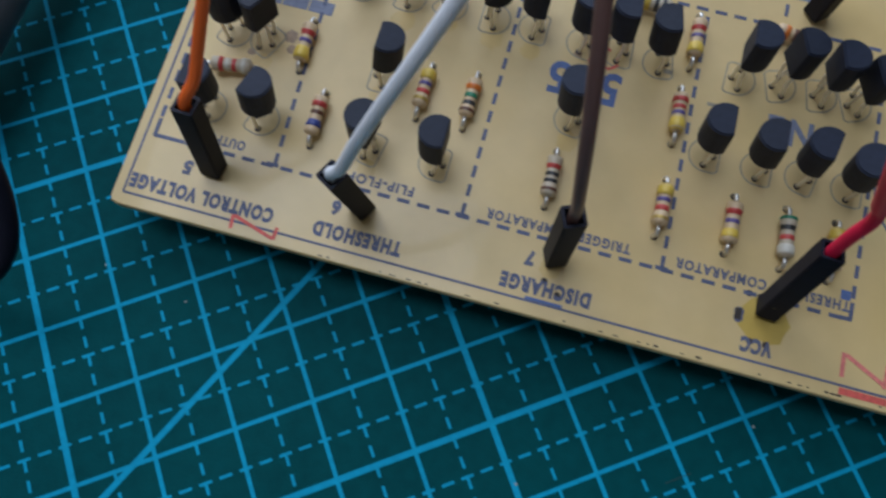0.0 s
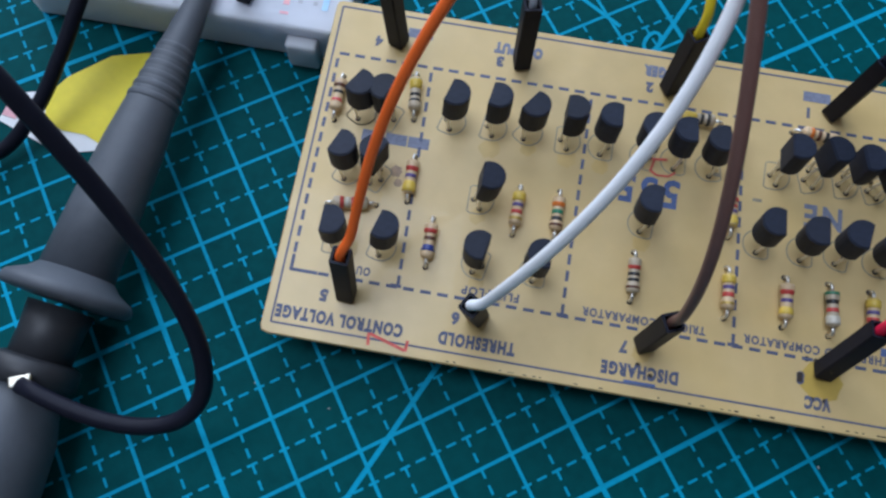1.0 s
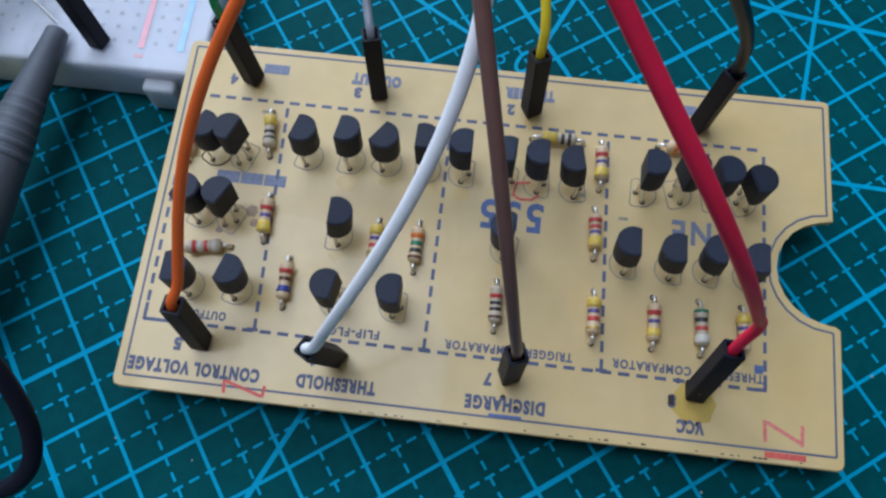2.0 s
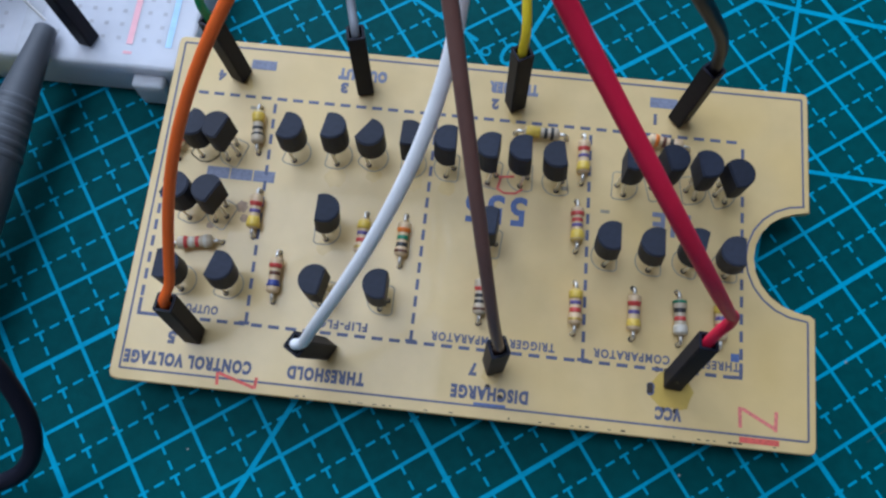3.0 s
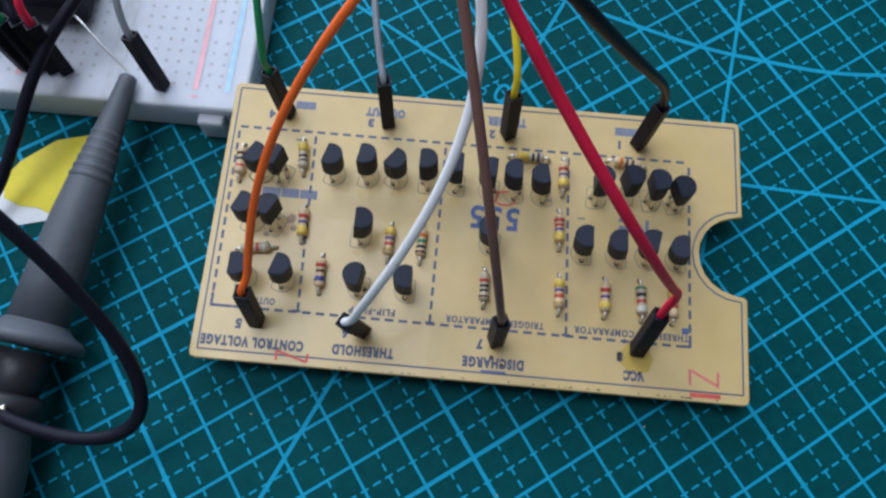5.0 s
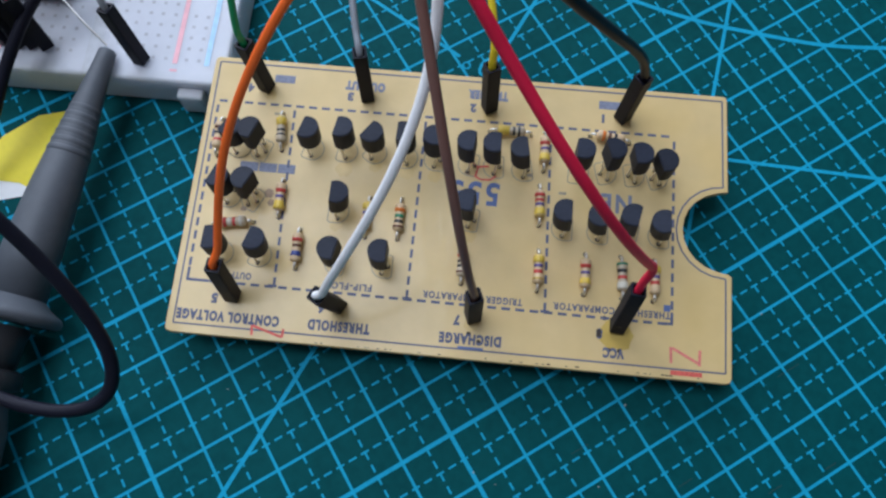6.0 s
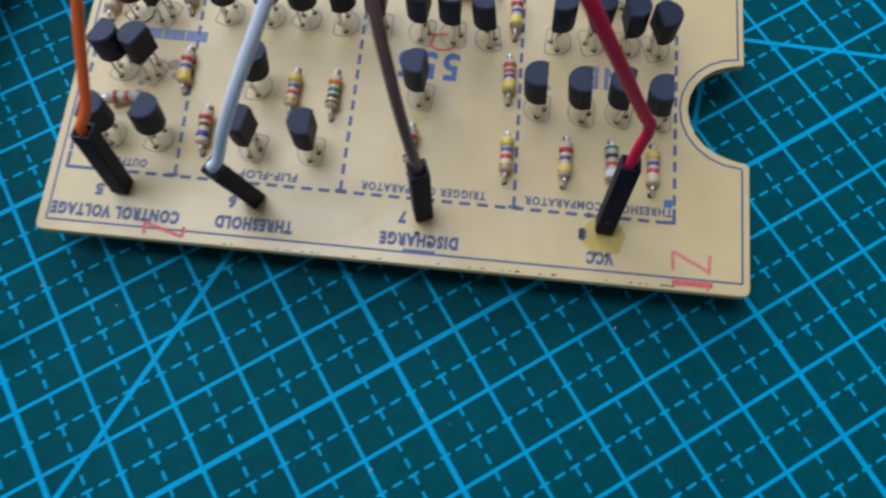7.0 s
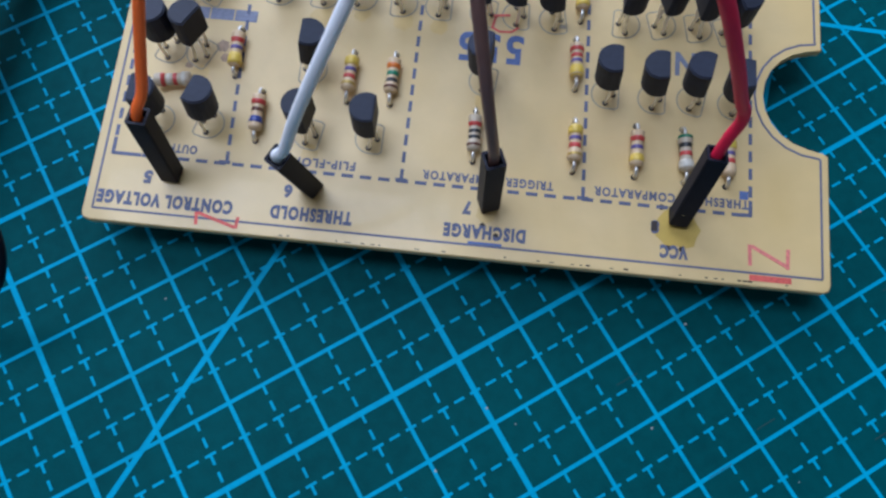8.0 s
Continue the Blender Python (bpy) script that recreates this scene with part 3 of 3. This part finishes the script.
for spec in (
    (15.3, 43.8, 16.1, 36.2, "grey", (("yellow", 0.2, 0.34), ("black", 0.55, 0.09), ("black", 0.72, 0.08))),
    (3.9, 41.6, 3.9, 34.0, "tan", (("brown", 0.25, 0.1), ("black", 0.45, 0.09), ("red", 0.7, 0.1))),
    (17.4, 30.2, 17.5, 22.8, "tan", (("red", 0.3, 0.12), ("violet", 0.5, 0.1), ("yellow", 0.8, 0.3))),
    (5.6, 20.3, 13.0, 21.5, "grey", (("red", 0.28, 0.1), ("white", 0.42, 0.08), ("red", 0.58, 0.1), ("white", 0.8, 0.1))),
    (21.9, 20.9, 22.0, 13.3, "tan", (("red", 0.25, 0.12), ("brown", 0.45, 0.1), ("blue", 0.72, 0.17))),
    (34.2, 28.2, 34.0, 20.4, "tan", (("yellow", 0.16, 0.28), ("violet", 0.42, 0.1), ("red", 0.62, 0.11), ("gold", 0.82, 0.08))),
    (40.2, 28.5, 40.1, 20.6, "tan", (("orange", 0.27, 0.12), ("green", 0.48, 0.12), ("black", 0.68, 0.12), ("brown", 0.86, 0.08))),
    (52.4, 20.9, 52.6, 13.3, "grey", (("red", 0.3, 0.1), ("black", 0.48, 0.09), ("black", 0.64, 0.09), ("brown", 0.84, 0.07))),
    (65.8, 33.5, 66.1, 25.6, "tan", (("red", 0.22, 0.11), ("red", 0.4, 0.1), ("violet", 0.55, 0.09), ("yellow", 0.82, 0.3))),
    (66.4, 20.9, 66.5, 13.2, "tan", (("yellow", 0.16, 0.26), ("violet", 0.4, 0.1), ("red", 0.6, 0.12), ("gold", 0.84, 0.07))),
    (75.0, 20.9, 75.0, 13.3, "tan", (("red", 0.28, 0.12), ("violet", 0.5, 0.1), ("yellow", 0.78, 0.2))),
    (81.5, 21.0, 81.9, 13.2, "grey", (("green", 0.1, 0.08), ("black", 0.33, 0.11), ("red", 0.55, 0.11), ("white", 0.82, 0.22))),
    (87.6, 20.8, 87.6, 13.2, "tan", (("yellow", 0.16, 0.26), ("violet", 0.42, 0.1), ("red", 0.62, 0.12))),
    (66.2, 44.3, 66.3, 36.4, "tan", (("red", 0.3, 0.11), ("violet", 0.5, 0.09), ("yellow", 0.8, 0.26))),
    (55.6, 43.6, 63.6, 43.5, "grey", (("yellow", 0.25, 0.4), ("black", 0.6, 0.09), ("black", 0.78, 0.09))),
    (74.8, 44.4, 82.4, 43.4, "tan", (("orange", 0.25, 0.12), ("brown", 0.45, 0.1), ("black", 0.65, 0.1))),
):
    resistor(*spec)


# ---- pin headers and jumper wires ----
def header_pin(x, y, down):
    bm = bmesh.new()
    box(bm, x - 0.32, x + 0.32, y - 0.32, y + 0.32, -down, 3.2)
    part("header_pin", bm, GOLD, board)


def housing(m, parent):
    """A square black crimp housing, 14 mm long, hollow at the wire end, with a dark patch for its latch window."""
    h, w = 14.0, 1.28
    bm = bmesh.new()
    outer = [(-w, -w), (w, -w), (w, w), (-w, w)]
    inn = [(x * 0.72, y * 0.72) for x, y in outer]
    rings = [[bm.verts.new((x, y, z)) for x, y in o] for o, z in ((outer, 0.15), (outer, h), (inn, h), (inn, h - 3.0))]
    for a, b in zip(rings, rings[1:]):
        for k in range(4):
            bm.faces.new((a[k], a[(k + 1) % 4], b[(k + 1) % 4], b[k]))
    bm.faces.new(rings[0][::-1])
    bm.faces.new(rings[-1])
    bmesh.ops.bevel(bm, geom=[e for e in bm.edges if e.calc_length() > 10], offset=0.15, segments=2, affect="EDGES")
    ob = part("housing", bm, HOUSING, parent, "square black plastic crimp housing")
    ob.matrix_basis = m
    # Nothing is cut out here: the dark colour carries the shade of the recess.
    bm = bmesh.new()
    box(bm, -0.5, 0.5, -w - 0.02, -w + 0.2, 4.6, 6.6)
    part("latch_window_patch", bm, HOLE, ob)
    return ob


def jumper(colour, foot, head, path, r, label, spin=0.0):
    """A jumper wire: a housing from foot to head, and the cable along the path that follows; millimetres in the room."""
    root = thing("jumper_wire", mm(*foot), label, "jumper wire", "jumper wires")
    axis = (Vector(head) - Vector(foot)).normalized()
    turn = axis.to_track_quat("Z", "Y").to_matrix().to_4x4() @ pose(0, 0, 0, 0, 0, spin)
    housing(turn, root)
    inside, end = Vector(foot) + axis * 11.5, Vector(foot) + axis * 14.4
    rest = [Vector(p) for p in path]
    while (rest[0] - end).length < 2.2:
        rest.pop(0)
    pts = spline([inside, end, rest[0], rest[2]], 6) + rest[3:]
    pts = [p - Vector(foot) for p in pts]
    bm = bmesh.new()
    tube(bm, pts, r, 12)
    part("cable", bm, WIRE[colour], root, smooth=True)
    return root


def on_board(x, y, z):
    return tuple(BOARD @ (Vector((x, y, z)) * U) / U)


for x, y, down in ((11.4, 7.2, 6.8), (30.9, 7.3, 6.95), (55.3, 7.4, 7.1), (81.2, 7.8, 7.3), (11.4, 49.0, 3.0), (31.3, 48.6, 3.0), (55.1, 48.4, 3.0), (80.8, 48.6, 3.0)):
    header_pin(x, y, down)


def onward(c, *rest):
    """The bend, then a smooth run out to the back of the desk."""
    bend = bezier(c, 26)
    tail = spline([bend[-2], bend[-1], *rest], 8)[9:]
    return bend[1:] + tail


jumper("orange", on_board(11.4, 7.2, 0.2), on_board(11.6, 10.0, 14), onward([(-41.2, 22.1, 21.0), (-39.1, 29.4, 28.4), (-39.7, 34.1, 39.3), (-32.3, 44.9, 52.6), (-19.0, 56.2, 63.5)], (-5, 70, 72), (4, 110, 80), (0, 200, 50), (-10, 260, 2)), 0.68, "orange jumper wire plugged on the control voltage pin")
jumper("white", on_board(30.9, 7.3, 0.2), on_board(29.4, 6.4, 14), onward([(-23.4, 18.4, 21.0), (-18.2, 19.8, 38.9), (-9.3, 27.9, 51.0), (-3.3, 39.8, 59.6), (-7.7, 53.5, 68.0)], (-12, 72, 78), (-8, 110, 84), (-4, 200, 50), (-14, 262, 2)), 0.72, "white jumper wire plugged on the threshold pin", spin=12)
jumper("brown", on_board(55.3, 7.4, 0.2), on_board(55.1, 8.7, 14), onward([(2.0, 20.8, 21.2), (0.0, 19.8, 36.9), (-2.2, 24.6, 50.7), (-5.7, 35.5, 62.2), (-10.0, 49.8, 72.9)], (-14, 72, 80), (-12, 110, 86), (-8, 200, 52), (-18, 264, 2)), 0.69, "brown jumper wire plugged on the discharge pin", spin=-8)
jumper("red", on_board(81.2, 7.8, 0.2), on_board(81.8, 12.3, 13.2), spline([(28.7, 25.6, 24.2), (29.1, 26.3, 26.6), (28.7, 26.6, 28.5), (27.9, 26.4, 29.9)], 4) + onward([(27.8, 26.4, 30.0), (15.6, 21.3, 58.5), (10.0, 23.6, 68.1), (-1.2, 39.0, 71.4), (-8.3, 42.8, 85.7)], (-14, 52, 95), (-18, 110, 100), (-12, 200, 56), (-22, 266, 2)), 0.74, "red jumper wire bent sharply above the supply pin", spin=4)
jumper("green", on_board(11.4, 49.0, 0.2), on_board(10.2, 50.6, 14), onward([(-43.1, 62.7, 23.3), (-43.7, 62.1, 27.5), (-42.5, 64.1, 32.2), (-43.2, 66.7, 37.3), (-42.4, 69.4, 41.8)], (-41, 80, 55), (-36, 120, 65), (-30, 200, 40), (-34, 262, 2)), 0.65, "green jumper wire plugged at the back edge of the board", spin=10)
jumper("grey", on_board(31.3, 48.6, 0.2), on_board(31.1, 50.6, 14), onward([(-22.2, 62.8, 23.5), (-24.0, 69.0, 27.0), (-25.6, 78.0, 30.0), (-26.5, 88.0, 33.0), (-27.0, 98.0, 36.0)], (-27, 130, 40), (-24, 200, 30), (-26, 262, 2)), 0.62, "grey jumper wire plugged at the back edge of the board")
jumper("yellow", on_board(55.1, 48.4, 0.2), on_board(54.8, 50.0, 14), onward([(1.5, 62.5, 23.8), (1.7, 62.7, 26.4), (1.6, 63.6, 28.4), (1.0, 69.8, 31.4), (-2.4, 78.4, 35.2)], (-6, 100, 42), (-6, 140, 45), (-2, 200, 30), (-6, 262, 2)), 0.68, "yellow jumper wire plugged at the back edge of the board", spin=4)
jumper("black", on_board(80.8, 48.6, 0.2), on_board(81.4, 50.1, 14), onward([(28.0, 62.3, 23.8), (26.4, 61.0, 35.3), (19.7, 51.8, 48.0), (9.7, 42.3, 68.5), (-5.5, 34.4, 95.4)], (-12, 44, 104), (-10, 110, 104), (-4, 200, 54), (-2, 264, 2)), 0.82, "black jumper wire plugged at the back edge of the board", spin=-12)

# ---- solderless breadboard ----
bread = thing("breadboard", mm(-105.6, 62.0, 0), "white solderless breadboard with red and blue rail lines", "breadboard")
bm = soft_box(0, 54.6, 0, 165, 0.15, 8.7, 0.5)
part("body", bm, WHITE_ABS, bread)
# Flat strip in place of the groove; its shade is put into the colour.
bm = bmesh.new()
box(bm, 26.0, 28.8, 0.8, 164, 8.6, 8.73)
part("centre_channel_strip", bm, material("channel_shade", (0.53, 0.55, 0.59), 0.6), bread)
# No real holes: flat squares with the inner shade put into their grey.
holes = []
for col, x in enumerate((3.6, 6.1, 12.6, 15.1, 17.7, 20.2, 22.8, 32.0, 34.5, 37.1, 39.6, 42.2, 46.4, 48.9)):
    for row in range(60):
        if col in (0, 1, 12, 13) and row % 6 == 5:
            continue
        y = 5.0 + row * 2.54
        holes.append((x - 0.34, x + 0.34, y - 0.34, y + 0.34, 8.73))
flat_boxes("contact_hole_shade", holes, BB_HOLE, bread, "stuff")
for x, mat, name in ((2.0, BB_BLUE, "rail_line"), (8.2, BB_RED, "rail_line"), (44.2, BB_RED, "rail_line"), (50.6, BB_BLUE, "rail_line")):
    bm = bmesh.new()
    box(bm, x - 0.5, x + 0.5, 4, 161, 8.6, 8.75)
    part(name, bm, mat, bread)
bm = bmesh.new()
box(bm, 43.5, 44.9, 2.2, 2.7, 8.6, 8.75)
part("polarity_sign", bm, BB_RED, bread)
part("locking_tab", soft_box(44.8, 50.0, -2.2, 0.6, 0.15, 6.4, 0.5), WHITE_ABS, bread)

jumper("green", (-93.0, 67.6, 8.8), (-93.9, 69.2, 22), bezier([(-94.3, 69.0, 22.6), (-94.6, 70.0, 27), (-97, 72, 30), (-106, 76, 34), (-118, 82, 30)], 16), 0.75, "green jumper wire plugged into the breadboard", spin=30)
jumper("red", (-87.8, 67.6, 8.8), (-88.3, 68.9, 22), bezier([(-88.9, 68.2, 22.6), (-88.6, 69.5, 28), (-88.6, 74, 32), (-90, 90, 36), (-92, 120, 30)], 16), 0.75, "red jumper wire plugged into the breadboard", spin=20)
jumper("black", (-95.6, 67.6, 8.8), (-97.6, 68.8, 21.5), bezier([(-99.2, 68.6, 22), (-100.5, 70, 26), (-106, 74, 30), (-118, 80, 28)], 14), 0.75, "black jumper wire plugged into the breadboard", spin=10)
jumper("black", (-90.4, 67.6, 8.8), (-91.2, 69.2, 21.5), bezier([(-91.8, 69.4, 22), (-92.5, 72, 26), (-96, 80, 30), (-100, 100, 26)], 14), 0.75, "black jumper wire plugged into the breadboard", spin=14)
jumper("grey", (-67.9, 65.9, 8.8), (-69.9, 68.3, 21.5), bezier([(-70.1, 68.6, 22), (-71.0, 69.8, 25.5), (-71.6, 72, 30), (-73, 82, 34), (-78, 110, 26)], 16), 0.68, "grey jumper wire plugged into the breadboard", spin=35)

module = thing("plug_in_module", mm(-97, 82.6, 8.7), "black plastic module seated on the breadboard", "module")
bm = soft_box(-16, 12, -5, 14, 0, 9, 2.4, 3)
part("case", bm, HOUSING, module)
part("top_ridge", soft_box(-10, 6, -2, 10, 8.9, 10.4, 0.6), HOUSING, module)
bm = bmesh.new()
tube(bm, spline([(-88.9, 79.4, 13), (-84, 75.2, 15.5), (-79, 70.8, 14), (-74.2, 67.2, 11.5)], 6), 0.22, 8)
tagged(part("component_lead", bm, TIN), "thin bare tinned wire on the breadboard", "wire")

# ---- oscilloscope probe lying on the mat ----
probe = thing("oscilloscope_probe", mm(0, 0, 0), "grey oscilloscope probe with finger guard lying on the mat", "probe")
TIP, TAIL = Vector((-74.2, 66.6, 10.6)), Vector((-81.4, 8.0, 8.6))
along = (TAIL - TIP).normalized()


def turned(name, stations, mat, label="", n=28):
    """A round part along the probe: stations of distance from the tip and radius."""
    bm = bmesh.new()
    tube(bm, [TIP + along * d for d, r in stations], [r for d, r in stations], n)
    return part(name, bm, mat, probe, label, smooth=True)


turned("hook_sleeve", [(0, 1.3), (0.5, 1.7), (2.5, 1.8), (6.5, 2.15), (12, 2.7), (19, 3.5), (30, 4.5), (40, 5.0), (51, 5.3)], PROBE_GREY)
for d in (13.5, 15.3, 17.1, 18.9, 20.7, 22.5):
    r = 2.7 + (d - 12) * 0.115
    turned("grip_ring", [(d - 0.6, r - 0.06), (d - 0.25, r + 0.07), (d + 0.25, r + 0.07), (d + 0.6, r - 0.06)], PROBE_GREY)
turned("finger_guard", [(50.6, 5.2), (51.8, 6.4), (53.0, 8.6), (53.7, 9.1), (54.6, 9.1), (55.0, 8.6), (55.3, 4.8)], PROBE_GREY)
turned("neck", [(56, 4.6), (60, 4.3), (64, 4.3)], PROBE_DARK)
turned("collar", [(63.4, 4.6), (64, 6.0), (66.6, 6.2), (67.4, 5.0)], PROBE_DARK)
turned("handle", [(67.2, 4.8), (69.5, 5.2), (74, 6.6), (80, 7.3), (98, 7.4), (120, 6.9), (126, 5.4), (128, 3.4), (150, 3.0)], PROBE_GREY)
CLIP = Vector((-80.3, 0.0, 14.2))
bm = soft_box(-1.5, 1.5, -0.8, 0.8, -0.4, 0.5, 0.25)
clip = part("ground_clip", bm, CHROME, probe, "shiny metal ground lead socket")
clip.matrix_basis = mm(*CLIP, 0, 0, 20)
lead = bezier([(-75.7, 28.2, 47.3), (-57.6, 14.0, 24.2), (-47.6, 3.0, 14.6), (-55.2, -7.9, 12.3), (-77.4, -1.2, 14.6)], 40)
run = spline([(-76, 120, 30), (-78, 95, 27), (-81.0, 80.0, 22.0), (-86.6, 69.0, 18.6), (-90.6, 59.5, 14.4), (-93.6, 50.0, 9.6), (-97.4, 41, 5.2), (-104, 33, 2.6), (-122, 24, 6), (-138, 26, 26), (-126, 38, 52), (-100, 40, 60), (-84, 33.8, 54)], 8)
bm = bmesh.new()
tube(bm, run + lead + [Vector((-80.2, -0.4, 14.4))], 1.14, 14)
part("ground_lead", bm, WIRE["black"], probe, "thick black ground lead in a loop", smooth=True)

# ---- torn packaging on the mat ----
tag = thing("torn_wrapper", mm(0, 0, 0.06), "torn yellow and white plastic wrapper on the mat", "wrapper")


def sheet(name, outline, z, mat, label):
    bm = bmesh.new()
    prism(bm, outline, z, z + 0.12)
    return part(name, bm, mat, tag, label)


sheet("white_film", [(-104.5, 46.4), (-106, 41), (-100.8, 39.2), (-94.2, 36.9), (-88.2, 38.6), (-85.0, 41.5), (-84, 50), (-92, 54.0), (-99.6, 47.6)], 0, WHITE_PAPER, "white film backing")
sheet("yellow_film", [(-83.2, 58.2), (-91.0, 56.0), (-97.0, 50.8), (-99.4, 47.0), (-98.4, 42.4), (-95.0, 41.0), (-91.0, 40.9), (-88.4, 39.8), (-86.8, 43.6), (-82, 50), (-79, 57)], 0.14, YELLOW_PAPER, "yellow printed film")
sheet("pink_print", [(-105.2, 44.6), (-105.6, 42.0), (-103.2, 41.6), (-102.6, 44.4)], 0.14, BB_RED, "pink printed patch")
